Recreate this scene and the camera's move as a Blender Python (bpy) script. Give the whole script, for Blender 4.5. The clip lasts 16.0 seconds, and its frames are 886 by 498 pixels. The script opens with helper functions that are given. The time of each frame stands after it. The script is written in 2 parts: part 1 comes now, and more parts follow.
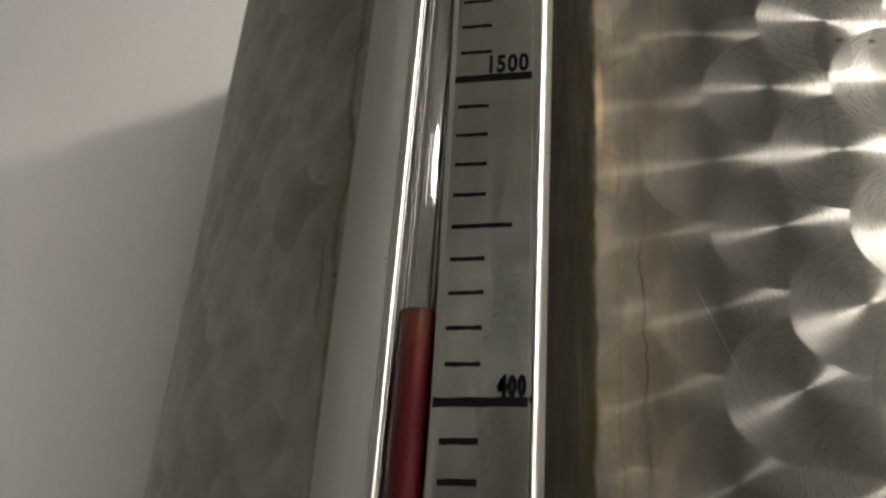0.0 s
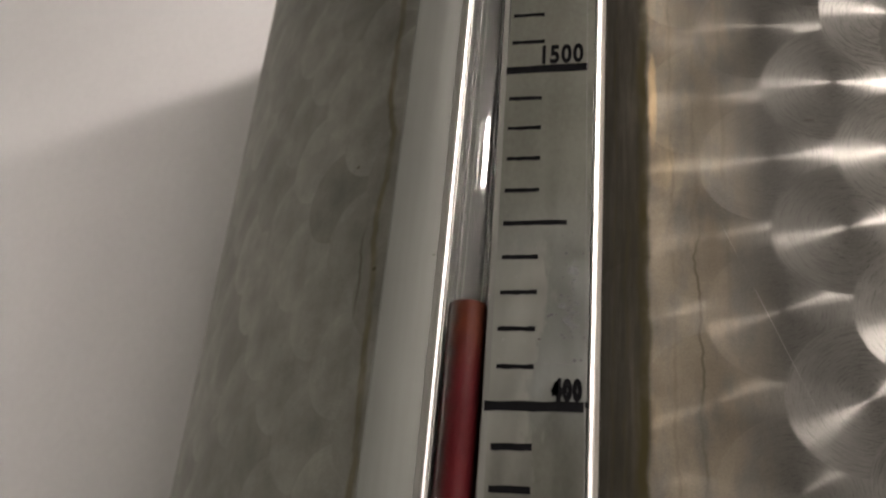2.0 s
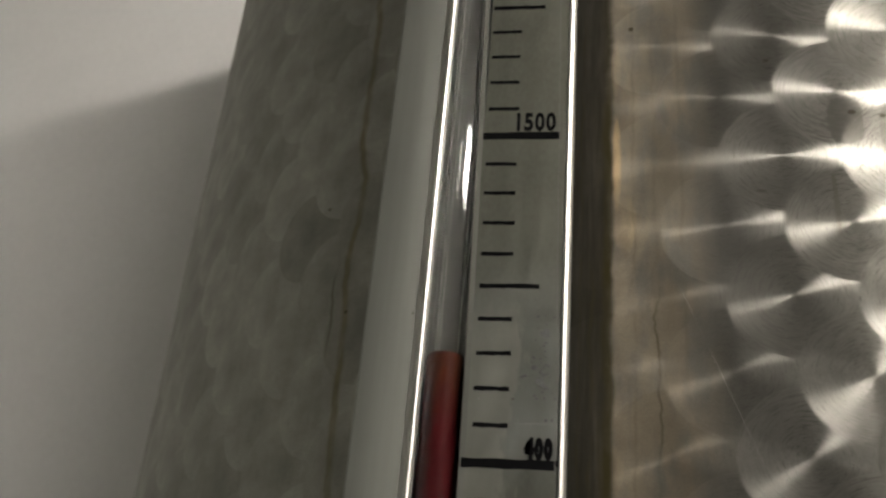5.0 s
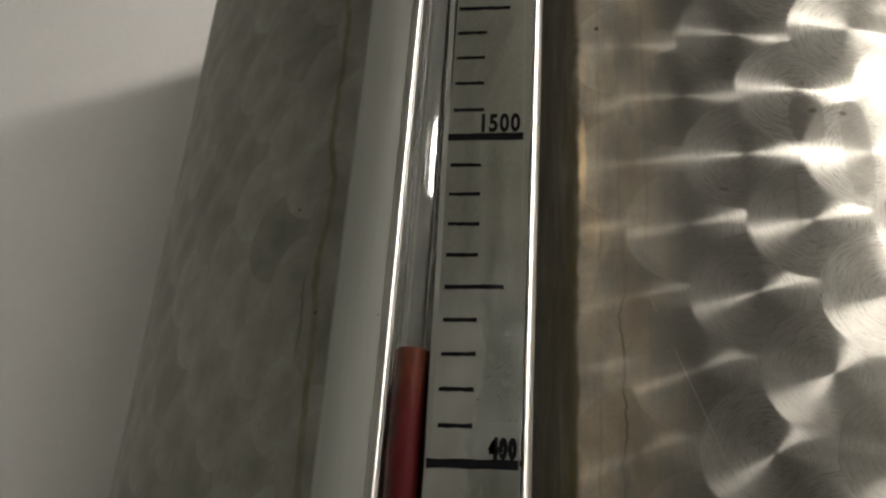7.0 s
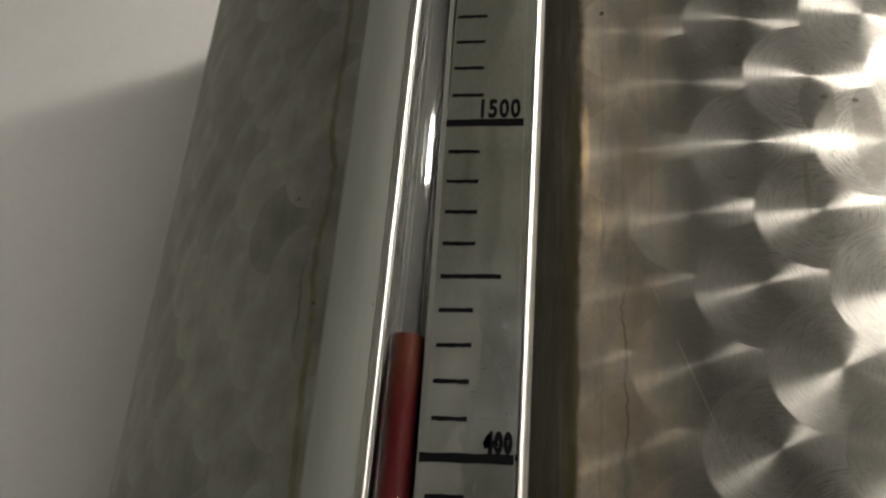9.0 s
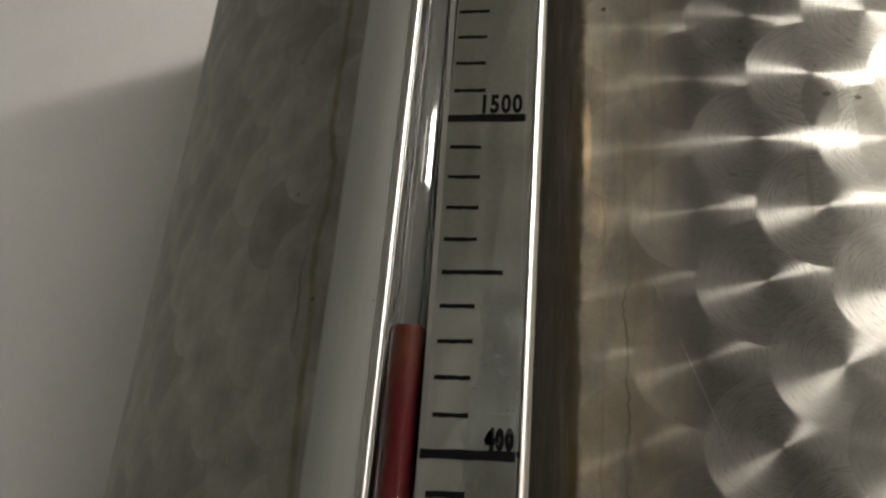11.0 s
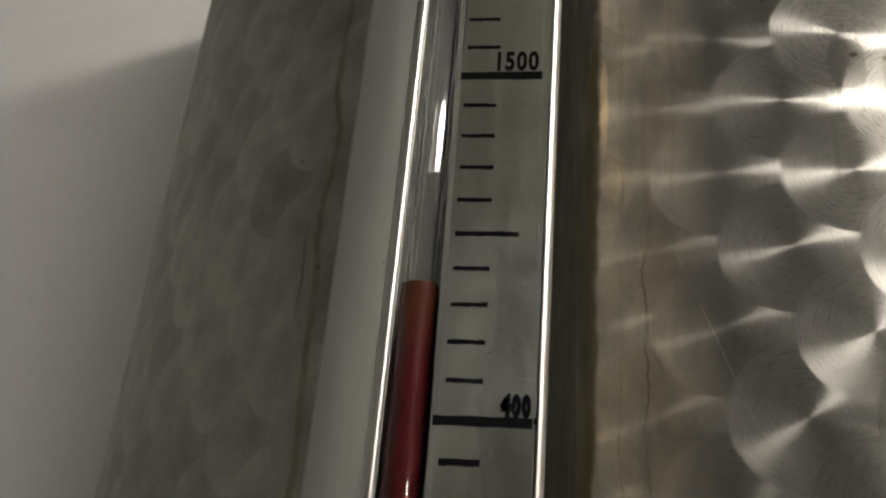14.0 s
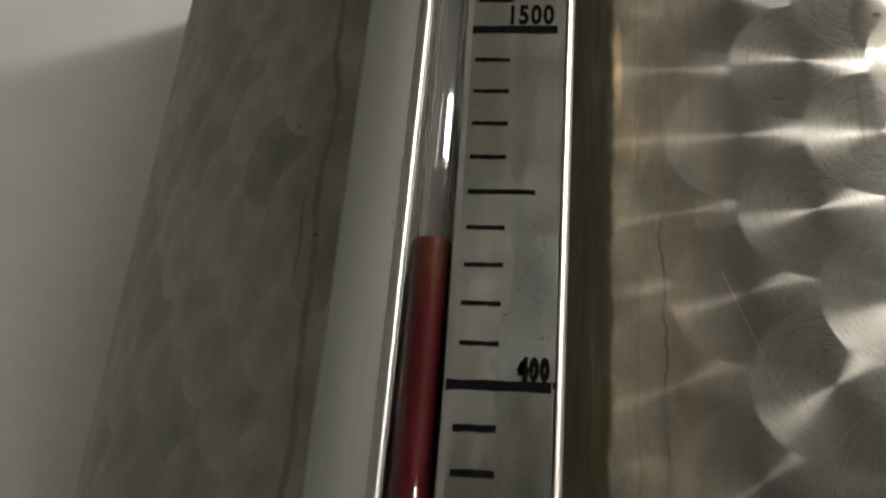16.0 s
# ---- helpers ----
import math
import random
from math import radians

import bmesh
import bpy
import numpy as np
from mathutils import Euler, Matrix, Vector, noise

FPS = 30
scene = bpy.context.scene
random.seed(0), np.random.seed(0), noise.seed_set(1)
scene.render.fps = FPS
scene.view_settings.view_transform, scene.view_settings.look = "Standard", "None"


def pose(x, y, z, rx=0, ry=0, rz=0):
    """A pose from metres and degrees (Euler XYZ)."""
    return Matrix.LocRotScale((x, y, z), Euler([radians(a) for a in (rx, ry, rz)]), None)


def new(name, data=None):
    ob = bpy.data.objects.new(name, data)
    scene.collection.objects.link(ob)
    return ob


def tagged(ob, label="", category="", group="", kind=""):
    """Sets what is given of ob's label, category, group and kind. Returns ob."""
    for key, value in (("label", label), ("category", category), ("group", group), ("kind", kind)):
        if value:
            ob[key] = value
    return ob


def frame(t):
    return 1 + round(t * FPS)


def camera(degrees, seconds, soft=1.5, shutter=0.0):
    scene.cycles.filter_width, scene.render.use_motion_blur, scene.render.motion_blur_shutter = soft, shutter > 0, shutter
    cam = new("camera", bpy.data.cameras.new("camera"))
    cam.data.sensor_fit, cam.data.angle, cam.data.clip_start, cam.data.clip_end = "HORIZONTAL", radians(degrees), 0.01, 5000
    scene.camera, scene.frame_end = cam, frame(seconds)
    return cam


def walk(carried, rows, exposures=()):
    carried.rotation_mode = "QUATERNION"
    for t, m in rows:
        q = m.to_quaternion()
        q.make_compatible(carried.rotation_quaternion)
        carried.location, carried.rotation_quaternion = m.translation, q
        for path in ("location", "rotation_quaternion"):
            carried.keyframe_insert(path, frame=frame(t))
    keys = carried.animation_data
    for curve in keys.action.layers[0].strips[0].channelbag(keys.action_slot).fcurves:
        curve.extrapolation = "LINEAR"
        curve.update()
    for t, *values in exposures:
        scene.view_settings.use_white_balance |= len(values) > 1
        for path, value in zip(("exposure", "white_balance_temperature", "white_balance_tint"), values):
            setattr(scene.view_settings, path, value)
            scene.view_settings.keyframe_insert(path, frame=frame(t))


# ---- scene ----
cam = camera(51.2, 16.0, soft=2.3, shutter=0.5)
cam.data.dof.use_dof, cam.data.dof.focus_distance, cam.data.dof.aperture_fstop = True, 0.335, 24.0
# seconds, eye, yaw to the left, pitch, roll
PATH = [
    (0, 0.0628, -0.3009, 2.0548, 12.26, 26.58, 4.31),
    (0.5, 0.0624, -0.3020, 2.0567, 12.62, 26.79, 4.37),
    (1, 0.0603, -0.3029, 2.0601, 12.90, 26.58, 4.62),
    (1.5, 0.0574, -0.3038, 2.0642, 13.11, 25.81, 5.31),
    (2, 0.0483, -0.2950, 2.0622, 13.30, 25.66, 5.67),
    (2.5, 0.0470, -0.2994, 2.0664, 12.96, 26.07, 5.52),
    (3, 0.0469, -0.3038, 2.0680, 12.88, 26.01, 5.42),
    (3.5, 0.0512, -0.3019, 2.0647, 12.66, 25.65, 5.11),
    (4, 0.0537, -0.2958, 2.0645, 12.61, 25.77, 5.36),
    (4.5, 0.0388, -0.3082, 2.0717, 11.36, 26.15, 6.06),
    (5, 0.0371, -0.3239, 2.0737, 9.21, 25.98, 5.21),
    (5.2, 0.0408, -0.3284, 2.0737, 8.31, 25.39, 5.18),
    (7.5, 0.0462, -0.3238, 2.0767, 8.00, 25.67, 4.06),
    (8, 0.0503, -0.3182, 2.0763, 8.22, 25.63, 4.45),
    (8.5, 0.0465, -0.3198, 2.0810, 8.92, 25.52, 5.03),
    (9, 0.0498, -0.3156, 2.0788, 8.94, 25.26, 4.80),
    (11.5, 0.0475, -0.3124, 2.0784, 8.66, 25.13, 4.94),
    (12, 0.0469, -0.3087, 2.0772, 8.70, 24.86, 4.81),
    (12.5, 0.0441, -0.3057, 2.0756, 8.66, 24.83, 4.91),
    (13, 0.0434, -0.3017, 2.0739, 8.57, 24.74, 4.94),
    (13.5, 0.0429, -0.2968, 2.0732, 8.46, 24.54, 4.97),
    (14, 0.0400, -0.2971, 2.0744, 8.39, 24.59, 5.16),
    (14.5, 0.0376, -0.2917, 2.0726, 8.22, 24.44, 5.09),
    (15, 0.0364, -0.2921, 2.0721, 7.85, 24.28, 5.09),
    (15.5, 0.0315, -0.2865, 2.0718, 7.57, 24.39, 5.13),
    (16, 0.0271, -0.2790, 2.0689, 6.93, 24.34, 5.02),
]
EXPO = -0.13
# the phone's own brightness and tint: seconds, stops, tint
GAIN = ((0.0, 0.10, 12), (0.5, 0.10, 18), (1.0, 0.23, 18), (1.5, 0.38, 18), (2.5, 0.53, 19), (3.0, 0.54, 13), (3.5, 0.55, 12), (4.5, 0.46, 11), (5.0, 0.06, 11), (7.5, 0.0, 11),
        (9.0, 0.0, 11), (12.5, -0.06, 11), (14.5, -0.10, 12), (16.0, -0.10, 11))
LAMP_GLOW = 142.0
walk(cam, [(t, pose(x, y, z, 90 + pitch, 0, yaw) @ pose(0, 0, 0, 0, 0, roll)) for t, x, y, z, yaw, pitch, roll in PATH],
     [(t, EXPO + stops, 6500, tint) for t, stops, tint in GAIN])

world = bpy.data.worlds.new("world")
world.use_nodes = True
world.node_tree.nodes["Background"].inputs[0].default_value = (0.5, 0.5, 0.5, 1)
world.node_tree.nodes["Background"].inputs[1].default_value = 0.0
scene.world = world

TANK_X, TANK_Y, TANK_R = 0.168, 0.5126, 0.483
MARK = 2.15            # height of the 1400 litre mark
TICK = 0.01369         # 10 litres
TOP = 3.475            # rim of the tank
ROOM_TURN = -13.0
CEILING = 4.7


# ---------------------------------------------------------------- node helpers
class Nodes:
    def __init__(self, name):
        self.mat = bpy.data.materials.new(name)
        self.mat.use_nodes = True
        self.nt = self.mat.node_tree
        self.bsdf = self.nt.nodes["Principled BSDF"]

    def add(self, kind, **values):
        n = self.nt.nodes.new(kind)
        for k, v in values.items():
            setattr(n, k, v)
        return n

    def put(self, socket, v):
        if v is None:
            return
        if isinstance(v, bpy.types.NodeSocket):
            self.nt.links.new(v, socket)
        else:
            socket.default_value = v

    def m(self, op, a, b=None, c=None, clamp=False):
        n = self.add("ShaderNodeMath", operation=op, use_clamp=clamp)
        for i, v in enumerate((a, b, c)):
            self.put(n.inputs[i], v)
        return n.outputs[0]

    def v(self, op, a, b=None):
        n = self.add("ShaderNodeVectorMath", operation=op)
        self.put(n.inputs[0], a)
        self.put(n.inputs[1], b)
        return n.outputs[1] if op in ("LENGTH", "DOT_PRODUCT", "DISTANCE") else n.outputs[0]

    def scale(self, a, k):
        n = self.add("ShaderNodeVectorMath", operation="SCALE")
        self.put(n.inputs[0], a)
        self.put(n.inputs["Scale"], k)
        return n.outputs[0]

    def xyz(self, x, y, z):
        n = self.add("ShaderNodeCombineXYZ")
        for i, v in enumerate((x, y, z)):
            self.put(n.inputs[i], v)
        return n.outputs[0]

    def split(self, a):
        n = self.add("ShaderNodeSeparateXYZ")
        self.put(n.inputs[0], a)
        return n.outputs

    def mixv(self, fac, a, b):
        n = self.add("ShaderNodeMix", data_type="VECTOR")
        self.put(n.inputs[0], fac)
        self.put(n.inputs[4], a)
        self.put(n.inputs[5], b)
        return n.outputs[1]

    def mixc(self, fac, a, b):
        n = self.add("ShaderNodeMix", data_type="RGBA")
        self.put(n.inputs[0], fac)
        self.put(n.inputs[6], a)
        self.put(n.inputs[7], b)
        return n.outputs[2]

    def noise(self, vec, scale, detail=3.0, rough=0.55, dims="3D"):
        n = self.add("ShaderNodeTexNoise", noise_dimensions=dims)
        self.put(n.inputs["W" if dims == "1D" else "Vector"], vec)
        n.inputs["Scale"].default_value = scale
        n.inputs["Detail"].default_value = detail
        n.inputs["Roughness"].default_value = rough
        return n.outputs[0]

    def ramp(self, x, a, b, lo=0.0, hi=1.0):
        n = self.add("ShaderNodeMapRange", interpolation_type="SMOOTHSTEP")
        for i, v in enumerate((x, a, b, lo, hi)):
            self.put(n.inputs[i], v)
        return n.outputs[0]

    def coords(self):
        return self.add("ShaderNodeTexCoord").outputs["Object"]

    def bump(self, height, strength, distance):
        n = self.add("ShaderNodeBump")
        n.inputs["Strength"].default_value = strength
        n.inputs["Distance"].default_value = distance
        self.put(n.inputs["Height"], height)
        self.put(self.bsdf.inputs["Normal"], n.outputs[0])

    def set(self, **values):
        for k, v in values.items():
            self.put(self.bsdf.inputs[k.replace("_", " ")], v)
        return self.mat


def simple(name, colour, rough, metal=0.0, grain=400.0, vary=0.12, relief=0.0, stretch=(1, 1, 1), **more):
    """Colour and gloss broken up at two scales."""
    n = Nodes(name)
    p = n.v("MULTIPLY", n.coords(), tuple(stretch))
    fine, broad = n.noise(p, grain, 4), n.noise(p, grain / 14, 3)
    k = n.m("ADD", n.m("MULTIPLY", fine, vary), n.m("MULTIPLY", broad, vary))
    dark = tuple(c * (1 - vary) for c in colour) + (1,)
    light = tuple(min(1, c * (1 + vary)) for c in colour) + (1,)
    n.set(Base_Color=n.mixc(n.ramp(k, vary * 0.6, vary * 1.4), dark, light),
          Roughness=n.ramp(broad, 0.25, 0.75, rough * 0.85, min(1, rough * 1.15)), Metallic=metal)
    for key, value in more.items():
        n.put(n.bsdf.inputs[key.replace("_", " ")], value)
    if relief:
        n.bump(fine, 0.4, relief)
    return n.mat


def engine_turned_steel():
    """Stainless sheet finished with overlapping rows of circular brush marks."""
    n = Nodes("engine_turned_steel")
    d, pitch, r = 0.0251, 0.0658, 0.0275
    x, y, z = n.split(n.coords())
    s = n.m("MULTIPLY", n.m("ARCTAN2", x, n.m("MULTIPLY", y, -1.0)), TANK_R)
    a = n.m("ADD", s, 0.0682 + 80 * d)
    b = n.m("ADD", z, 80 * pitch - 2.1987)
    top = n.m("FLOOR", n.m("DIVIDE", n.m("ADD", a, r), d))
    mark = n.xyz(0.02, 0.0, 0.5)
    for k in (3, 2, 1, 0):
        j = n.m("SUBTRACT", top, float(k))
        off = n.m("MULTIPLY", n.m("MODULO", j, 2.0), pitch / 2)
        row = n.m("ROUND", n.m("DIVIDE", n.m("SUBTRACT", b, off), pitch))
        chance = n.add("ShaderNodeTexWhiteNoise", noise_dimensions="2D")
        n.put(chance.inputs["Vector"], n.xyz(j, row, 0.0))
        jit = n.split(chance.outputs["Color"])
        da = n.m("SUBTRACT", n.m("SUBTRACT", a, n.m("MULTIPLY", j, d)), n.m("MULTIPLY_ADD", jit[0], 0.0016, -0.0008))
        db = n.m("SUBTRACT", n.m("SUBTRACT", b, n.m("ADD", off, n.m("MULTIPLY", row, pitch))), n.m("MULTIPLY_ADD", jit[1], 0.0016, -0.0008))
        dist = n.m("SQRT", n.m("ADD", n.m("MULTIPLY", da, da), n.m("MULTIPLY", db, db)))
        inside = n.m("LESS_THAN", dist, n.m("MULTIPLY_ADD", jit[2], 0.001, r - 0.0005))
        mark = n.mixv(inside, mark, n.xyz(da, db, jit[2]))
    da, db, chance = n.split(mark)
    dist = n.m("SQRT", n.m("ADD", n.m("MULTIPLY", da, da), n.m("MULTIPLY", db, db)))
    normal = n.add("ShaderNodeNewGeometry").outputs["Normal"]
    across = n.v("NORMALIZE", n.v("CROSS_PRODUCT", (0, 0, 1), normal))
    tangent = n.v("ADD", n.scale(across, da), n.xyz(0.0, 0.0, db))
    tangent = n.v("NORMALIZE", tangent)
    # short brush scratches that run round each mark
    around = n.m("ARCTAN2", db, n.m("ADD", da, 0.00001))
    rings = n.noise(n.xyz(n.m("MULTIPLY", dist, 2300.0), n.m("MULTIPLY", around, 2.6), n.m("MULTIPLY", chance, 90.0)), 1.0, 4.0, 0.75)
    rings = n.ramp(rings, 0.2, 0.8)
    grit = n.noise(n.xyz(s, z, 8.0), 1400.0, 3, 0.7)
    wide = n.noise(n.xyz(s, n.m("MULTIPLY", z, 0.4), 0.0), 9.0, 4)
    fine = n.noise(n.xyz(n.m("MULTIPLY", s, 60.0), n.m("MULTIPLY", z, 5.0), 0.0), 5.0, 4)

    # brown runs and dried lines down the sheet
    def run(s0, width, wobble, z0, z1, scale=14.0, lean=0.0):
        w = n.m("MULTIPLY_ADD", n.noise(n.m("ADD", z, s0 * 37), scale, 3.0, 0.5, "1D"), wobble * 2, -wobble)
        w = n.m("SUBTRACT", w, n.m("MULTIPLY_ADD", z, lean, -2.25 * lean))
        off = n.m("ABSOLUTE", n.m("SUBTRACT", n.m("SUBTRACT", s, s0), w))
        k = n.ramp(off, width, width * 0.25)
        ends = n.m("MULTIPLY", n.ramp(z, z0, z0 + 0.03), n.ramp(z, z1, z1 - 0.03))
        return n.m("MULTIPLY", k, ends)

    patchy = n.ramp(n.noise(n.xyz(n.m("MULTIPLY", s, 3.0), z, 0.0), 30.0, 4), 0.35, 0.6)
    streak = n.ramp(n.noise(n.xyz(n.m("MULTIPLY", s, 4.5), n.m("MULTIPLY", z, 0.25), 3.0), 60.0, 4, 0.65), 0.35, 0.75)
    dark = n.m("MULTIPLY", n.m("MULTIPLY", run(-0.1190, 0.0032, 0.0022, 0.9, 2.9, 40.0), n.ramp(z, 2.40, 2.30, 0.3, 1.0)), n.m("MULTIPLY_ADD", patchy, 0.3, 0.68))
    for s0, width, wobble, z0, z1, amount in (
            (-0.098, 0.0008, 0.003, 1.95, 2.25, 0.7), (-0.0985, 0.0011, 0.003, 2.2, 2.42, 0.2), (-0.0867, 0.0012, 0.0016, 2.18, 2.6, 0.25), (-0.1075, 0.0010, 0.002, 2.0, 2.5, 0.25),
            (-0.0495, 0.0011, 0.003, 2.345, 2.6, 0.7), (-0.268, 0.0014, 0.003, 2.21, 2.29, 0.6), (-0.126, 0.0012, 0.002, 1.7, 2.26, 0.6),
            (-0.131, 0.0009, 0.002, 1.7, 2.4, 0.5), (-0.122, 0.0012, 0.002, 1.8, 2.2, 0.6)):
        dark = n.m("MAXIMUM", dark, n.m("MULTIPLY", run(s0, width, wobble, z0, z1, 48.0), n.m("MULTIPLY_ADD", patchy, amount * 0.75, amount * 0.2)))
    # dried film and the gauge's dark reflection, painted together as one dark band
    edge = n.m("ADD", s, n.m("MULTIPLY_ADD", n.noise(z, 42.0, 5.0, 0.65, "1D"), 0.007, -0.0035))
    film_shade = n.m("MULTIPLY", n.m("MULTIPLY", n.ramp(edge, -0.1150, -0.1200), n.ramp(s, -0.20, -0.16)), n.m("MULTIPLY_ADD", streak, -0.10, 0.92))
    blotch = n.ramp(n.noise(n.xyz(n.m("MULTIPLY", s, 2.0), z, 5.0), 24.0, 5, 0.65), 0.38, 0.62)
    warm = n.m("MULTIPLY", run(-0.1110, 0.0095, 0.003, 0.9, 2.9, 30.0), n.m("MULTIPLY_ADD", blotch, 0.26, 0.0))
    # dried ridge beside the dark run, its bright highlight painted in as warm ellipses
    for s0, z0, ws, wz, amount in ((-0.1150, 2.300, 0.0022, 0.030, 0.9), (-0.1115, 2.268, 0.0060, 0.018, 0.5), (-0.1150, 2.352, 0.0032, 0.018, 0.35), (-0.1150, 2.16, 0.0035, 0.012, 0.4)):
        e = n.m("ADD", n.m("POWER", n.m("DIVIDE", n.m("SUBTRACT", s, s0), ws), 2.0), n.m("POWER", n.m("DIVIDE", n.m("SUBTRACT", z, z0), wz), 2.0))
        warm = n.m("MAXIMUM", warm, n.m("MULTIPLY", n.ramp(n.m("ADD", e, n.m("MULTIPLY", blotch, -0.4)), 1.0, 0.0), n.m("MULTIPLY_ADD", patchy, amount * 0.5, amount * 0.5)))
    warm = n.m("MAXIMUM", warm, n.m("MULTIPLY", run(-0.1, 0.034, 0.004, 0.9, 2.9), n.m("MULTIPLY_ADD", patchy, 0.22, 0.05)))
    trail = n.m("MULTIPLY", run(-0.2578, 0.0034, 0.007, 1.6, 2.7, 20.0, 0.030), n.m("MULTIPLY_ADD", patchy, 0.45, 0.45))
    # rust specks, smears and dried patches: place along and up the sheet, half widths, strength
    ragged = n.m("MULTIPLY_ADD", n.noise(n.xyz(s, z, 0.0), 420.0, 3), 0.9, 0.55)
    dull = n.m("MULTIPLY", 0.0, 0.0)
    for s0, z0, ws, wz, amount in ((-0.0134, 2.3191, 0.0020, 0.0013, 0.9), (-0.0009, 2.3172, 0.0016, 0.0012, 0.85), (-0.0472, 2.3491, 0.0014, 0.0011, 0.8),
                                   (-0.108, 2.3763, 0.0013, 0.0014, 0.9), (-0.0536, 2.2806, 0.0022, 0.0007, 0.6), (-0.2576, 2.245, 0.0016, 0.0012, 0.8),
                                   (-0.2814, 2.3102, 0.0014, 0.0011, 0.7), (-0.0240, 2.2740, 0.0012, 0.0170, 0.45), (-0.012, 2.292, 0.0010, 0.0007, 0.6)):
        e = n.m("ADD", n.m("POWER", n.m("DIVIDE", n.m("SUBTRACT", s, s0), ws), 2.0), n.m("POWER", n.m("DIVIDE", n.m("SUBTRACT", z, z0), wz), 2.0))
        dark = n.m("MAXIMUM", dark, n.m("MULTIPLY", n.ramp(n.m("MULTIPLY", e, ragged), 1.1, 0.6), amount))
    for s0, z0, ws, wz, amount in ((-0.0165, 2.3150, 0.0075, 0.0125, 0.45), (0.003, 2.300, 0.006, 0.024, 0.3)):
        e = n.m("ADD", n.m("POWER", n.m("DIVIDE", n.m("SUBTRACT", s, s0), ws), 2.0), n.m("POWER", n.m("DIVIDE", n.m("SUBTRACT", z, z0), wz), 4.0))
        dull = n.m("MAXIMUM", dull, n.m("MULTIPLY", n.ramp(n.m("MULTIPLY", e, ragged), 1.05, 0.9), amount))
    # one long scratch
    along = n.m("DIVIDE", n.m("ADD", s, 0.083), 0.0242)
    aside = n.m("ABSOLUTE", n.m("SUBTRACT", z, n.m("MULTIPLY_ADD", along, -0.0629, 2.222)))
    scratch = n.m("MULTIPLY", n.ramp(aside, 0.00042, 0.00015), n.m("MULTIPLY", n.ramp(along, -0.28, -0.18), n.ramp(along, 1.02, 0.9)))

    steel = n.mixc(n.m("MULTIPLY_ADD", chance, 0.65, n.m("MULTIPLY", wide, 0.35)), (0.110, 0.107, 0.094, 1), (0.170, 0.165, 0.148, 1))
    steel = n.mixc(n.m("MULTIPLY", warm, 0.85), steel, (0.400, 0.300, 0.175, 1))
    steel = n.mixc(trail, steel, (0.095, 0.080, 0.050, 1))
    grain = n.m("MULTIPLY_ADD", fine, 0.16, 0.92)
    grime = n.noise(n.xyz(s, z, 1.0), 55.0, 6, 0.65)
    grain = n.m("MULTIPLY", grain, n.m("MULTIPLY_ADD", grime, 0.8, 0.60))
    grain = n.m("MULTIPLY", grain, n.m("MULTIPLY_ADD", grit, 0.6, 0.7))
    # each mark's uneven reflection, put into the colour: centre darker, rim lighter
    grain = n.m("MULTIPLY", grain, n.ramp(dist, 0.002, r, 0.89, 1.06))
    steel = n.mixc(1.0, steel, n.xyz(grain, grain, grain))
    n.nt.links[-1].to_node.blend_type = "MULTIPLY"
    colour = n.mixc(film_shade, steel, n.mixc(streak, (0.012, 0.0100, 0.0060, 1), (0.019, 0.0160, 0.0100, 1)))
    colour = n.mixc(dark, colour, (0.032, 0.027, 0.011, 1))
    dark = n.m("MAXIMUM", dark, film_shade)
    rough = n.m("ADD", n.m("MULTIPLY_ADD", rings, 0.14, 0.24), n.m("MULTIPLY_ADD", wide, 0.08, -0.04))
    colour = n.mixc(dull, colour, (0.035, 0.032, 0.027, 1))
    colour = n.mixc(n.m("MULTIPLY", scratch, n.m("MULTIPLY", patchy, 0.22)), colour, (0.75, 0.74, 0.70, 1))
    rough = n.m("ADD", rough, n.m("MULTIPLY", n.m("MAXIMUM", n.m("MAXIMUM", warm, dark), n.m("MAXIMUM", dull, scratch)), 0.2), clamp=True)
    brushed = n.m("MULTIPLY_ADD", rings, 0.85, 0.58)
    glossy = n.mixc(1.0, colour, n.xyz(brushed, brushed, brushed))
    n.nt.links[-1].to_node.blend_type = "MULTIPLY"
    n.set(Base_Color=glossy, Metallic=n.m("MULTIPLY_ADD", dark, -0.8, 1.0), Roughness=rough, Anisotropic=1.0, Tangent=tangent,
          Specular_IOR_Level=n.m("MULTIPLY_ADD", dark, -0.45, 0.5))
    n.bump(n.m("ADD", rings, n.m("MULTIPLY", grit, 0.4)), 0.08, 0.0001)
    # between the brush lines the sheet is dull and scatters evenly
    even = n.add("ShaderNodeBsdfPrincipled")
    # light falloff put into the colour: darker mid-sheet, brighter far right and left
    light_gain = n.ramp(n.m("ADD", s, n.m("MULTIPLY_ADD", grime, 0.04, -0.02)), -0.105, -0.06, 0.90, 0.56)
    light_gain = n.m("MULTIPLY", light_gain, n.ramp(s, -0.04, 0.02, 1.0, 3.5))
    light_gain = n.m("MULTIPLY", light_gain, n.ramp(s, -0.17, -0.20, 1.0, 2.65))
    lit_colour = n.mixc(1.0, colour, n.xyz(light_gain, light_gain, light_gain))
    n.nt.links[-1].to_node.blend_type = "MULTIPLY"
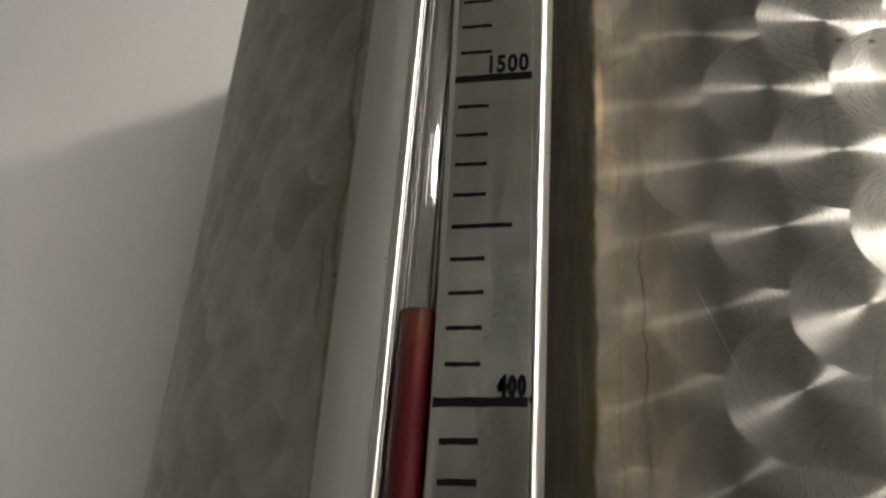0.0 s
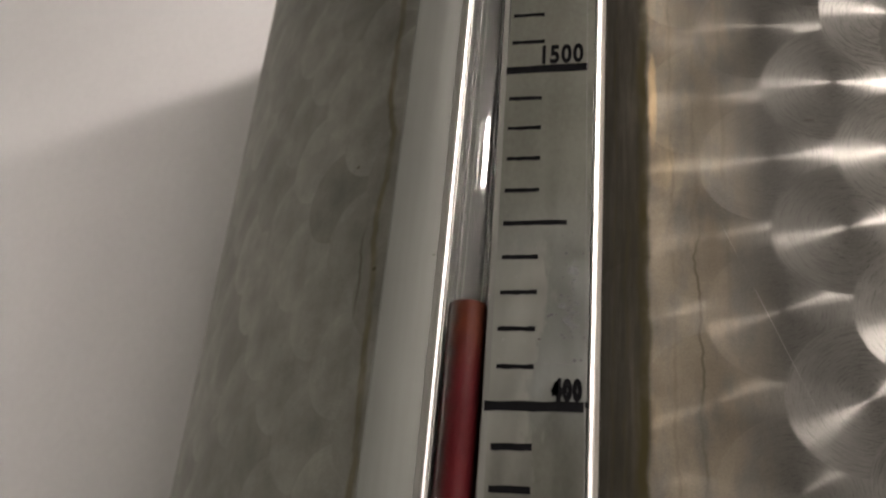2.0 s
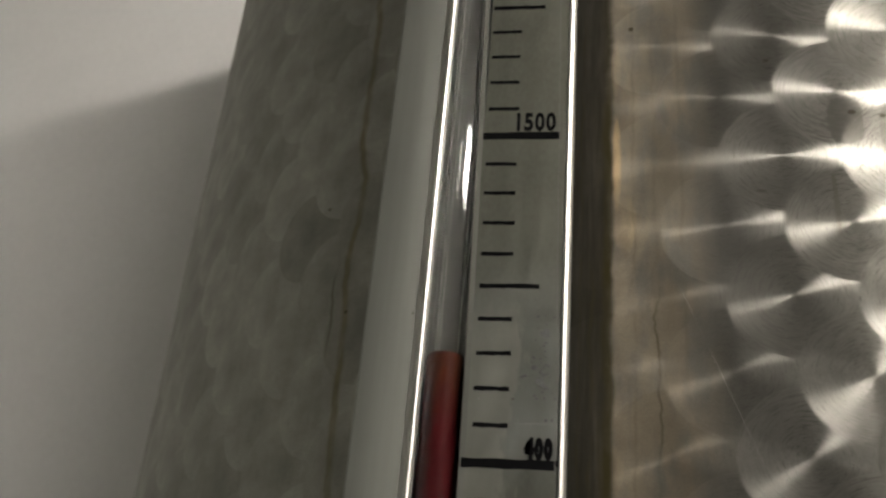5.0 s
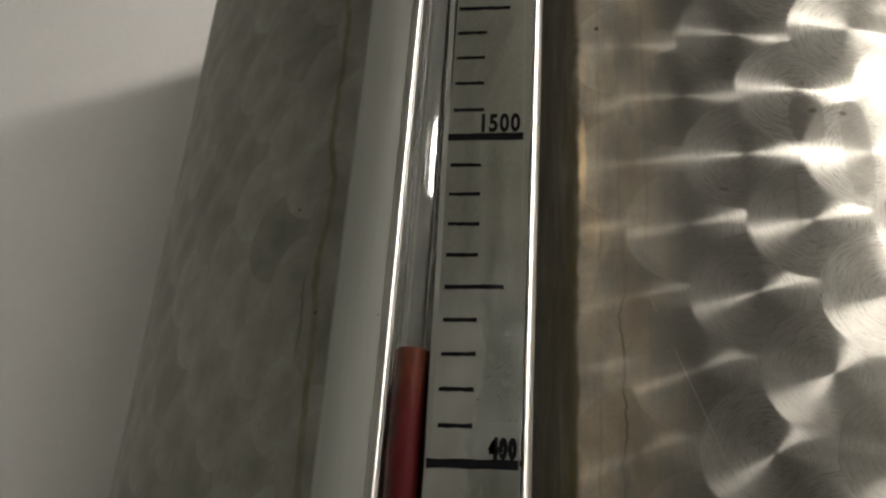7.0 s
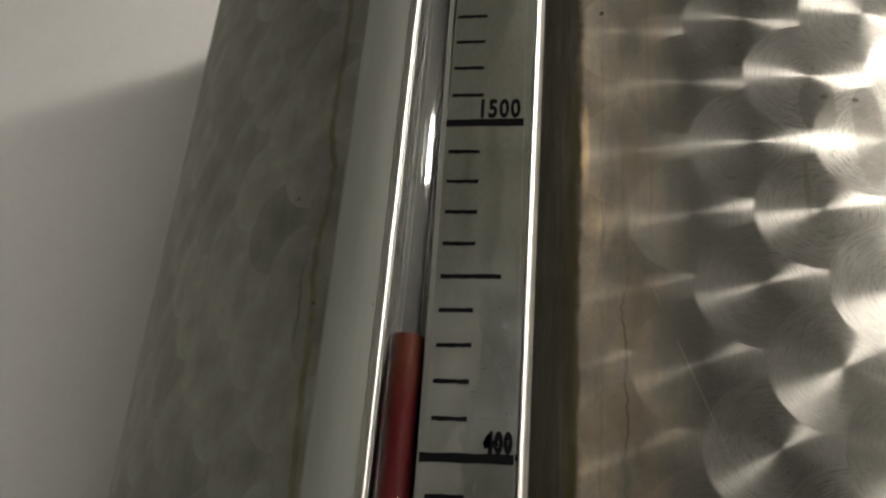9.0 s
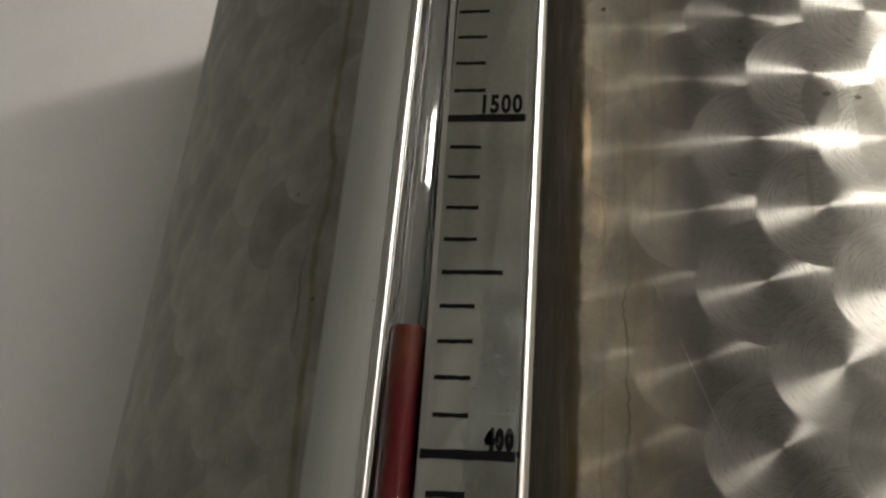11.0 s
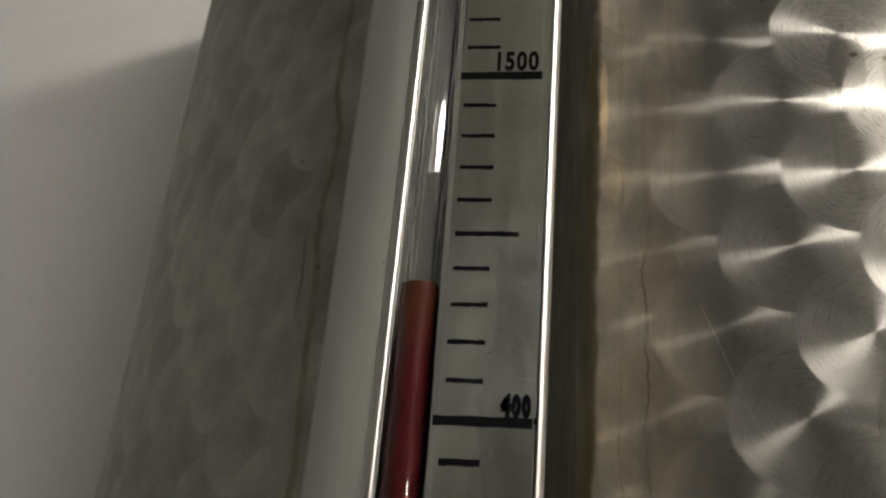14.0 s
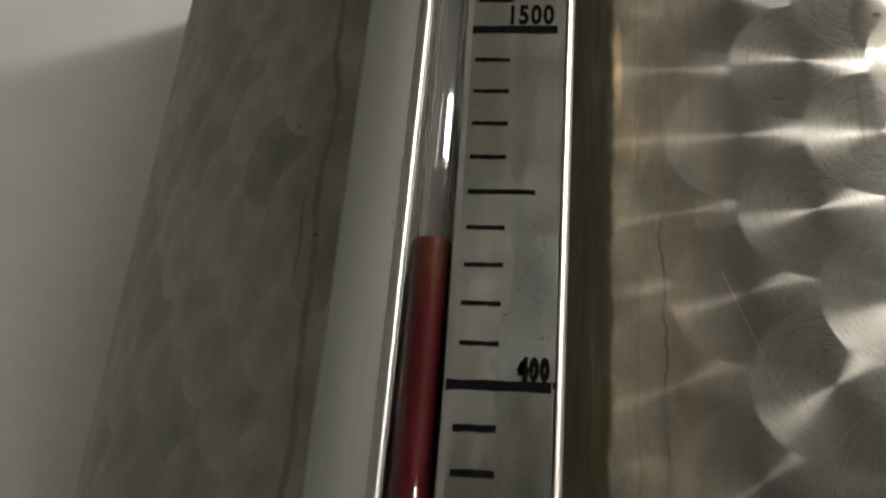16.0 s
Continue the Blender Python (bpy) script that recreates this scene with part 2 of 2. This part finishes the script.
    for key, value in (("Base Color", lit_colour), ("Roughness", n.ramp(s, -0.17, -0.24, 0.62, 0.54)), ("Anisotropic", n.m("MAXIMUM", n.ramp(s, -0.11, -0.02, 0.16, 0.58), n.ramp(s, -0.15, -0.19, 0.0, 0.42))), ("Tangent", tangent), ("Metallic", n.m("MULTIPLY_ADD", dark, -0.8, 1.0)),
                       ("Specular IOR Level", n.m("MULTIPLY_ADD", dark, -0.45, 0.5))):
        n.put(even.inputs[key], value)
    both = n.add("ShaderNodeMixShader")
    # share of the brushed lobe: least beside the gauge, most to the right
    brush_share = n.m("MULTIPLY", n.ramp(n.m("ADD", s, n.m("MULTIPLY_ADD", wide, 0.03, -0.015)), -0.090, 0.018, 0.10, 0.66), n.m("MULTIPLY_ADD", grime, 0.5, 0.75))
    brush_share = n.m("MAXIMUM", brush_share, n.ramp(s, -0.17, -0.22, 0.0, 0.16))
    n.put(both.inputs[0], n.m("MULTIPLY", brush_share, n.m("MULTIPLY_ADD", film_shade, -0.7, 1.0)))
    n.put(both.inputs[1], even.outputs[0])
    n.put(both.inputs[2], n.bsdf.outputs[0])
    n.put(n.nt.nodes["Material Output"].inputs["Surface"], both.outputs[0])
    return n.mat


STEEL_MARKED = engine_turned_steel()
STEEL_PLAIN = simple("satin_steel", (0.315, 0.322, 0.294), 0.52, 1.0, 300, 0.06, 0.00003, (1, 1, 0.05))
ALUMINIUM_EDGE = simple("bare_aluminium", (0.58, 0.57, 0.535), 0.42, 1.0, 500, 0.04, 0.00002, (1, 1, 0.1))
POLISHED = simple("polished_steel", (0.68, 0.68, 0.64), 0.13, 1.0, 200, 0.05)
RECESS_DARK = simple("recess_dark", (0.055, 0.055, 0.050), 0.5, 0.6, 300, 0.1)
INK = simple("black_ink", (0.004, 0.004, 0.0043), 0.75, 0.0, 900, 0.2, 0.0, Specular_IOR_Level=0.01)
WHITE_PAINT = simple("white_wall_paint", (0.80, 0.79, 0.775), 0.75, 0.0, 60, 0.03, 0.0004)
CEILING_PAINT = simple("ceiling_plaster", (0.36, 0.355, 0.335), 0.8, 0.0, 60, 0.02, 0.0004)
GREY_PLASTER = simple("grey_plaster", (0.20, 0.196, 0.185), 0.8, 0.0, 40, 0.1, 0.0008)
PALE_PLASTER = simple("pale_plaster", (0.345, 0.360, 0.340), 0.8, 0.0, 40, 0.08, 0.0006)
CONCRETE = simple("grey_floor", (0.16, 0.156, 0.145), 0.6, 0.0, 40, 0.2, 0.0005)
LAMP_BODY = simple("white_enamel", (0.8, 0.8, 0.79), 0.35, 0.0, 80, 0.03)
CRUST = simple("dried_residue", (0.072, 0.075, 0.070), 0.8, 0.0, 1500, 0.5)
MARGIN = simple("smooth_margin", (0.22, 0.222, 0.20), 0.35, 0.8, 500, 0.1, 0.0, (1, 1, 0.1))
TAPE = simple("tape_edge", (0.15, 0.15, 0.14), 0.5, 0.0, 1500, 0.2)
DIRT = simple("dark_dirt", (0.05, 0.04, 0.03), 0.7, 0.0, 1500, 0.2)


def tube_glass():
    """Drawn glass, a little wavy along its length."""
    n = Nodes("tube_glass")
    p = n.v("MULTIPLY", n.coords(), (1, 1, 0.3))
    n.set(Base_Color=(0.97, 0.975, 0.97, 1), Roughness=n.ramp(n.noise(p, 500.0), 0.4, 0.8, 0.008, 0.03), Transmission_Weight=1.0, IOR=1.47)
    n.bump(n.noise(p, 90.0, 2), 0.25, 0.0006)
    return n.mat


GLASS = tube_glass()



def wine_material():
    n = Nodes("red_wine")
    p = n.coords()
    x, y, z = n.split(p)
    cloud = n.noise(n.v("MULTIPLY", p, (1, 1, 0.5)), 300.0, 3)
    depth = n.m("ADD", z, n.m("MULTIPLY_ADD", cloud, 0.008, -0.004))
    lees = n.ramp(depth, -0.030, 0.0)
    body = n.mixc(cloud, (0.021, 0.0024, 0.0030, 1), (0.038, 0.0044, 0.0052, 1))
    head = n.mixc(n.ramp(cloud, 0.3, 0.7), (0.028, 0.0066, 0.0040, 1), (0.050, 0.0150, 0.0075, 1))
    return n.set(Base_Color=n.mixc(lees, body, head), Roughness=0.3, IOR=1.34, Specular_IOR_Level=0.05)


WINE = wine_material()


def scale_material():
    """Grey sheet under a clear coat, cloudier and lighter below, with a ragged paler part beside the tube."""
    n = Nodes("scale_sheet")
    x, y, z = n.split(n.coords())
    p = n.xyz(x, 0.0, n.m("MULTIPLY", z, 0.6))
    fine, broad, cloud = n.noise(p, 600.0, 4), n.noise(p, 45.0, 4), n.noise(n.xyz(x, 0.0, n.m("MULTIPLY", z, 0.35)), 110.0, 4, 0.6)
    edge = n.m("ADD", x, n.m("MULTIPLY_ADD", cloud, 0.036, -0.018))
    pale = n.m("MULTIPLY", n.ramp(edge, 0.0165, 0.0115), n.m("MULTIPLY", n.ramp(n.m("ADD", z, n.m("MULTIPLY", cloud, 0.03)), 0.085, 0.060), n.ramp(z, -0.06, 0.01)))
    speck = n.ramp(n.noise(p, 900.0, 3), 0.66, 0.74)
    low = n.m("MULTIPLY", n.ramp(z, 0.10, 0.03), n.ramp(z, -0.02, 0.012))
    base = n.mixc(n.ramp(n.m("ADD", n.m("MULTIPLY", fine, 0.35), n.m("MULTIPLY", broad, 0.65)), 0.35, 0.65), (0.118, 0.120, 0.098, 1), (0.150, 0.153, 0.127, 1))
    base = n.mixc(n.m("MULTIPLY", low, cloud), base, (0.21, 0.225, 0.21, 1))
    base = n.mixc(n.m("MULTIPLY", pale, n.m("MULTIPLY_ADD", broad, 0.7, 0.1)), base, (0.36, 0.36, 0.315, 1))
    base = n.mixc(n.m("MULTIPLY", speck, n.m("MULTIPLY_ADD", low, 0.35, 0.05)), base, (0.42, 0.42, 0.39, 1))
    return n.set(Base_Color=base, Metallic=0.9, Roughness=n.ramp(cloud, 0.3, 0.7, 0.30, 0.42), Coat_Weight=0.6, Coat_Roughness=n.ramp(broad, 0.3, 0.7, 0.08, 0.16))


SCALE_FACE = scale_material()


def lamp_material():
    n = Nodes("fluorescent_glow")
    n.bsdf.inputs["Base Color"].default_value = (0.9, 0.9, 0.88, 1)
    n.bsdf.inputs["Emission Color"].default_value = (1.0, 0.94, 0.86, 1)
    n.bsdf.inputs["Emission Strength"].default_value = LAMP_GLOW
    return n.mat


GLOW = lamp_material()


# ---------------------------------------------------------------- mesh helpers
def part(name, bm, material, parent=None, label="", smooth=False):
    me = bpy.data.meshes.new(name)
    bmesh.ops.recalc_face_normals(bm, faces=bm.faces)
    bm.to_mesh(me)
    bm.free()
    me.materials.append(material)
    if smooth:
        for f in me.polygons:
            f.use_smooth = True
        me.set_sharp_from_angle(angle=radians(35))
    ob = new(name, me)
    ob.parent = parent
    if label:
        tagged(ob, label)
    return ob


def box(x0, x1, y0, y1, z0, z1, bevel=0.0, segments=2, bm=None):
    bm = bm or bmesh.new()
    m = Matrix.Translation(((x0 + x1) / 2, (y0 + y1) / 2, (z0 + z1) / 2)) @ Matrix.Diagonal((x1 - x0, y1 - y0, z1 - z0, 1))
    made = bmesh.ops.create_cube(bm, size=1, matrix=m)["verts"]
    if bevel:
        edges = list({e for v in made for e in v.link_edges})
        bmesh.ops.bevel(bm, geom=edges, offset=bevel, segments=segments, affect="EDGES", profile=0.5)
    return bm


def prism(outline, z0, z1):
    """A closed outline in x, y drawn up from z0 to z1."""
    bm = bmesh.new()
    low = [bm.verts.new((x, y, z0)) for x, y in outline]
    high = [bm.verts.new((x, y, z1)) for x, y in outline]
    k = len(outline)
    for i in range(k):
        bm.faces.new((low[i], low[(i + 1) % k], high[(i + 1) % k], high[i]))
    bm.faces.new(low[::-1])
    bm.faces.new(high)
    return bm


def lathe(profile, steps=64):
    """A closed ring of (radius, z) turned about z."""
    bm = bmesh.new()
    rings = [[bm.verts.new((r * math.cos(2 * math.pi * i / steps), r * math.sin(2 * math.pi * i / steps), z)) for i in range(steps)] for r, z in profile]
    for a, b in zip(rings, rings[1:] + rings[:1]):
        for i in range(steps):
            bm.faces.new((a[i], a[(i + 1) % steps], b[(i + 1) % steps], b[i]))
    return bm


def rod(p, q, r, steps=16):
    bm = bmesh.new()
    p, q = Vector(p), Vector(q)
    m = Matrix.Translation((p + q) / 2) @ (q - p).to_track_quat("Z", "Y").to_matrix().to_4x4()
    bmesh.ops.create_cone(bm, cap_ends=True, segments=steps, radius1=r, radius2=r, depth=(q - p).length, matrix=m)
    return bm


# ---------------------------------------------------------------- the room
room = Matrix.Rotation(radians(ROOM_TURN), 4, "Z")
X0, X1, Y0, Y1 = -2.55, 8.5, -9.5, 1.17


def structure(name, bm, material, label):
    ob = part(name, bm, material)
    ob.matrix_world = room
    return tagged(ob, label, name.split("_")[0], kind="structure")


structure("floor", box(X0, X1, Y0, Y1, -0.1, 0), CONCRETE, "grey concrete cellar floor under the tank")
structure("ceiling", box(X0, X1, Y0, Y1, CEILING, CEILING + 0.1), CEILING_PAINT, "grey plastered cellar ceiling above the tank")
structure("wall_north", box(X0, X1, Y1, Y1 + 0.15, -0.1, CEILING + 0.1), WHITE_PAINT, "white painted wall behind the steel tank")
structure("wall_south", box(X0, X1, Y0 - 0.15, Y0, -0.1, CEILING + 0.1), GREY_PLASTER, "plain grey plastered cellar wall")
# unseen side wall, set close so its reflection brightens the tank's left
structure("wall_west", box(X0 - 0.15, X0, Y0 - 0.15, Y1 + 0.15, -0.1, CEILING + 0.1), PALE_PLASTER, "unseen pale grey plastered side wall that brightens the tank")
structure("wall_east", box(X1, X1 + 0.15, Y0 - 0.15, Y1 + 0.15, -0.1, CEILING + 0.1), GREY_PLASTER, "plain grey plastered side wall")


# ---------------------------------------------------------------- the lamps
def ceiling_light(x, y, z, turn, length=1.2):
    lamp = new("ceiling_light")
    tagged(lamp, "hanging fluorescent light with a glowing milky diffuser", "light", "fluorescent lights of the cellar")
    part("housing", box(-length / 2 - 0.02, length / 2 + 0.02, -0.14, 0.14, 0.05, 0.08, 0.006), LAMP_BODY, lamp)
    bowl = box(-length / 2, length / 2, -0.125, 0.125, -0.10, 0.049, 0.03, 4)
    part("diffuser", bowl, GLOW, lamp, "glowing milky plastic diffuser", True)
    for s in (-1, 1):
        part("end_cap", box(s * (length / 2 + 0.011) - 0.009, s * (length / 2 + 0.011) + 0.009, -0.13, 0.13, -0.103, 0.049, 0.004), LAMP_BODY, lamp)
        part("hanging_rod", rod((s * length * 0.35, 0, 0.07), (s * length * 0.35, 0, CEILING - z), 0.004), LAMP_BODY, lamp)
    lamp.matrix_world = pose(x, y, z, 0, 0, turn)
    return lamp


ceiling_light(1.74, -1.93, 3.90, 41, 1.5)
ceiling_light(6.0, -6.7, 3.68, 41, 0.8)


# ---------------------------------------------------------------- the tank
def wine_tank():
    tank = new("wine_tank")
    tagged(tank, "round stainless steel wine tank with circular brushed finish and brown runs", "tank")
    r, t = TANK_R, 0.003
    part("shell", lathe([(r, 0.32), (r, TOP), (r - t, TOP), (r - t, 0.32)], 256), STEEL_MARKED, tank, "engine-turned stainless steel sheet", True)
    part("top", lathe([(r + 0.002, TOP - 0.005), (r + 0.002, TOP + 0.01), (0.2, TOP + 0.035), (0.2, TOP + 0.025), (r - 0.01, TOP + 0.002), (r - 0.01, TOP - 0.005)], 96), STEEL_PLAIN, tank)
    part("lid", lathe([(0.001, TOP + 0.055), (0.19, TOP + 0.05), (0.215, TOP + 0.045), (0.215, TOP + 0.02), (0.001, TOP + 0.02)], 64), STEEL_PLAIN, tank)
    part("bottom", lathe([(r - 0.004, 0.33), (r - 0.004, 0.318), (0.03, 0.25), (0.001, 0.25), (0.001, 0.26)], 96), STEEL_PLAIN, tank)
    for i in range(4):
        a = radians(45 + 90 * i)
        x, y = (r - 0.06) * math.cos(a), (r - 0.06) * math.sin(a)
        leg = part("leg", rod((x, y, 0.012), (x, y, 0.325), 0.03, 24), STEEL_PLAIN, tank)
        part("foot", rod((x, y, 0), (x, y, 0.014), 0.045, 24), STEEL_PLAIN, leg)
    tank.matrix_world = pose(TANK_X, TANK_Y, 0)
    return tank


wine_tank()


# ---------------------------------------------------------------- the level gauge
LOW, HIGH = 0.75, 2.80
TUBE_X, TUBE_Y = -0.0117, 0.0072
LIP_L, LIP_R = -0.0214, 0.0347
BACK = 0.0208
FLANGE, EDGE = 0.0050, 0.0072     # the strip leans back from the lip to its outer edge


def lip_outline(x0, x1, front, back, fillet=0.0, steps=10):
    """A wall seen from above, its front edge rounded over to one side."""
    w = x1 - x0
    arc = [(x0, front + 0.0004), (x0 + 0.0002, front + 0.0001)]
    arc += [(x0 + 0.0004 + (w - 0.0004) * math.sin(a), front + w * (1 - math.cos(a))) for a in (math.pi / 2 * i / steps for i in range(steps + 1))]
    foot = [(x0 - fillet, FLANGE + 0.001), (x0 - fillet, FLANGE - 0.0001), (x0 - fillet * 0.5, FLANGE - 0.0006), (x0 - fillet * 0.2, FLANGE - 0.0016)] if fillet else []
    return arc + [(x1, back), (x0, back)] + foot


gauge = new("level_gauge")
tagged(gauge, "steel channel level gauge with a glass tube and black litre scale", "gauge")
plan = [(LIP_L + 0.0006, FLANGE), (LIP_L - 0.0032, FLANGE), (-0.0438, EDGE), (-0.0443, EDGE + 0.0001), (-0.0447, EDGE + 0.0004), (-0.0450, EDGE + 0.0009),
        (-0.0452, BACK), (-0.0452, BACK + 0.002), (0.0340, BACK + 0.002), (0.0340, BACK), (LIP_L + 0.0006, BACK)]
part("back_plate", prism(plan, LOW, HIGH), STEEL_PLAIN, gauge, "smooth grey steel strip", True)
part("side_wall", prism(lip_outline(LIP_L, LIP_L + 0.0018, 0.0015, BACK, 0.0032), LOW, HIGH), ALUMINIUM_EDGE, gauge, "bright rounded metal edge")
part("side_wall", prism(lip_outline(LIP_R - 0.0026, LIP_R, -0.0006, BACK), LOW, HIGH), ALUMINIUM_EDGE, gauge, "bright rounded metal edge")
part("inner_lining", box(LIP_L + 0.0018, LIP_L + 0.0021, 0.0038, BACK - 0.0005, LOW, HIGH), POLISHED, gauge, "polished strip beside the tube")
# added strip, coloured dark for the shade in the recess behind the tube
part("recess_shade", box(LIP_L + 0.0026, -0.0032, BACK - 0.0008, BACK - 0.0001, LOW, HIGH), RECESS_DARK, gauge, "added dark strip for the shade behind the tube")
tube = part("glass_tube", lathe([(0.0070, LOW + 0.02 + 0.0402 * i) for i in range(51)] + [(0.00475, HIGH - 0.02 - 0.0402 * i) for i in range(51)], 64), GLASS, gauge, "clear glass sight tube", True)
tube.location = (TUBE_X, TUBE_Y, 0)
tube.visible_shadow = False
for z in (LOW + 0.05, HIGH - 0.05):
    part("bracket", box(-0.012, 0.02, BACK + 0.002, 0.062, z - 0.02, z + 0.02, 0.002), STEEL_PLAIN, gauge)
    part("tube_clamp", lathe([(0.0070, z - 0.012), (0.0082, z - 0.012), (0.0082, z + 0.012), (0.0070, z + 0.012)], 32), STEEL_PLAIN, gauge).location = (TUBE_X, TUBE_Y, 0)

# the printed scale leans slightly on its sheet
scale = part("scale_plate", box(-0.0040, 0.0308, 0.0006, 0.0026, LOW - MARK + 0.03, HIGH - MARK - 0.03, 0.0003), SCALE_FACE, gauge, "dull grey scale sheet with water spots")
scale.matrix_local = pose(0.0010, 0, MARK)
part("scale_fold", box(-0.0038, -0.0030, 0.0027, BACK - 0.0012, LOW - MARK + 0.03, HIGH - MARK - 0.03), STEEL_PLAIN, scale, "folded side of the scale sheet")
part("scale_margin", box(-0.0039, -0.0018, 0.00057, 0.0020, LOW - MARK + 0.031, HIGH - MARK - 0.031), MARGIN, scale, "paler smooth margin of the scale sheet")


def stroke(name, x0, x1, z, thick, material=INK, ragged=0.00018, y=0.00055):
    """One inked bar with a slightly uneven outline."""
    bm = bmesh.new()
    k = 9
    up, down = [], []
    for i in range(k):
        x = x0 + (x1 - x0) * i / (k - 1)
        up.append((x, z + thick / 2 + random.uniform(-ragged, ragged)))
        down.append((x, z - thick / 2 + random.uniform(-ragged, ragged)))
    ring = up + down[::-1]
    front = [bm.verts.new((a, y - 0.00012, c)) for a, c in ring]
    back = [bm.verts.new((a, y, c)) for a, c in ring]
    bm.faces.new(front)
    bm.faces.new(back[::-1])
    for i in range(len(ring)):
        bm.faces.new((front[i], back[i], back[(i + 1) % len(ring)], front[(i + 1) % len(ring)]))
    return part(name, bm, material, scale)


def numeral(text, x_mid, z, height, width, weight):
    cu = bpy.data.curves.new("numeral", "FONT")
    cu.body, cu.align_x, cu.size, cu.offset, cu.extrude = text, "CENTER", height / 0.69, weight, 0.00004
    cu.space_character = 1.0
    temp = new("numeral", cu)
    bpy.context.view_layer.update()
    me = bpy.data.meshes.new_from_object(temp.evaluated_get(bpy.context.evaluated_depsgraph_get()))
    bpy.data.objects.remove(temp)
    me.materials.clear()
    me.materials.append(INK)
    ob = new("numeral", me)
    ob.parent = scale
    ob.matrix_local = pose(x_mid, 0.00048, z, 90, 0, 0) @ Matrix.Diagonal((width, 1, 1, 1))
    return ob


for k in range(-5, 20):
    z = k * TICK
    if k in (0, 10):
        continue
    if k % 5 == 0:
        stroke("tick_mark", 0.0, 0.0230, z, 0.0019)
    elif k < 0:
        stroke("tick_mark", -0.0004, 0.0130, z, 0.0023)
    else:
        stroke("tick_mark", 0.0 + random.uniform(-0.0002, 0.0002), 0.0128 + random.uniform(-0.0003, 0.0003), z, 0.0016)
stroke("tick_mark", -0.0019, 0.0301, 10 * TICK, 0.0035)
stroke("tick_mark", -0.0033, 0.0296, 0.0, 0.0034)
stroke("tick_mark", 0.0298, 0.0310, 0.0007, 0.0021)
for i, digit in enumerate("1500"):
    numeral(digit, (0.0128, 0.0171, 0.0217, 0.0263)[i], 10 * TICK + 0.0028, 0.0082, 0.66, 0.00050)
for i, digit in enumerate("400"):
    numeral(digit, 0.0208 + 0.0033 * i, 0.0026, 0.0062, 0.56, 0.0010 if i == 0 else 0.0009)
smear = bmesh.new()
pts = [(0.0186, 0.0052), (0.0194, 0.0070), (0.0201, 0.0086), (0.0210, 0.0088), (0.0214, 0.0040), (0.0202, 0.0040), (0.0194, 0.0046)]
smear.faces.new([smear.verts.new((x, 0.0004, z)) for x, z in pts])
bmesh.ops.solidify(smear, geom=smear.faces[:], thickness=0.0001)
part("ink_smear", smear, INK, scale)

# clear film over the scale: its edges show as thin pale lines
stroke("film_edge", 0.0132, 0.0298, TICK + 0.0010, 0.0003, TAPE, 0.00006)
part("film_edge", box(0.0297, 0.0299, 0.0003, 0.00055, -0.07, 0.30), TAPE, scale)


def flake(x, z, size, material):
    bm = bmesh.new()
    k = 10
    reach = [size * random.uniform(0.5, 1.0) for i in range(k)]
    ring = [(x + q * math.cos(2 * math.pi * i / k), z + 0.8 * q * math.sin(2 * math.pi * i / k)) for i, q in enumerate(reach)]
    front = [bm.verts.new((u, 0.00045, w)) for u, w in ring]
    back = [bm.verts.new((u, 0.00058, w)) for u, w in ring]
    tip = bm.verts.new((x, 0.00042, z))
    for i in range(k):
        bm.faces.new((front[i], front[(i + 1) % k], tip))
        bm.faces.new((front[i], back[i], back[(i + 1) % k], front[(i + 1) % k]))
    bm.faces.new(back)
    return part("residue_flake", bm, material, scale)


for x, z, size in ((0.0256, 0.0490, 0.0024), (0.0264, 0.0502, 0.0012), (0.0218, 0.0356, 0.0020), (0.0238, 0.0306, 0.0021), (0.0255, 0.0330, 0.0011),
                   (0.0248, 0.0290, 0.0013), (0.0262, 0.0282, 0.0010), (0.0272, 0.0365, 0.0007), (0.0240, 0.0392, 0.0006), (0.0285, 0.0160, 0.0008)):
    flake(x, z, size, CRUST)
for i in range(60):
    flake(0.0250 + random.gauss(0, 0.0026), 0.0350 + random.gauss(0, 0.0130), random.uniform(0.0002, 0.0008), CRUST)
flake(0.0144, 0.0236, 0.0006, DIRT)
speck = flake(0, 0, 0.0005, DIRT)
speck.name, speck.parent = "dirt_speck", gauge


for mark in scale.children:
    mark.matrix_basis = pose(0, 0, 0, 0, -0.87, 0) @ mark.matrix_basis
speck.matrix_basis = pose(-0.0258, FLANGE - 0.0004, MARK + 0.058)


# ---------------------------------------------------------------- the wine in the tube
def wine_column():
    depth = 1.35
    profile = [(0.0001, -0.0004), (0.0030, -0.0002), (0.0042, 0.0003), (0.0049, 0.0009), (0.0049, -0.002)]
    profile += [(0.0049, -0.01 * i) for i in range(1, 31)] + [(0.0049, -0.3 - (depth - 0.3) * i / 12) for i in range(1, 13)] + [(0.0001, -depth)]
    ob = part("wine_column", lathe(profile, 96), WINE, None, "", True)
    return tagged(ob, "dark red wine rising in the glass gauge tube, browner at its top", "wine")


wine = wine_column()


def motions():
    levels = ((0.0, 0.0326), (1.5, 0.0347), (3.5, 0.0367), (5.0, 0.0382), (8.0, 0.0415), (9.0, 0.0424), (12.0, 0.0450), (14.5, 0.0470), (16.0, 0.0480))
    walk(wine, [(t, pose(TUBE_X, TUBE_Y, MARK + h + 0.0027)) for t, h in levels])


motions()
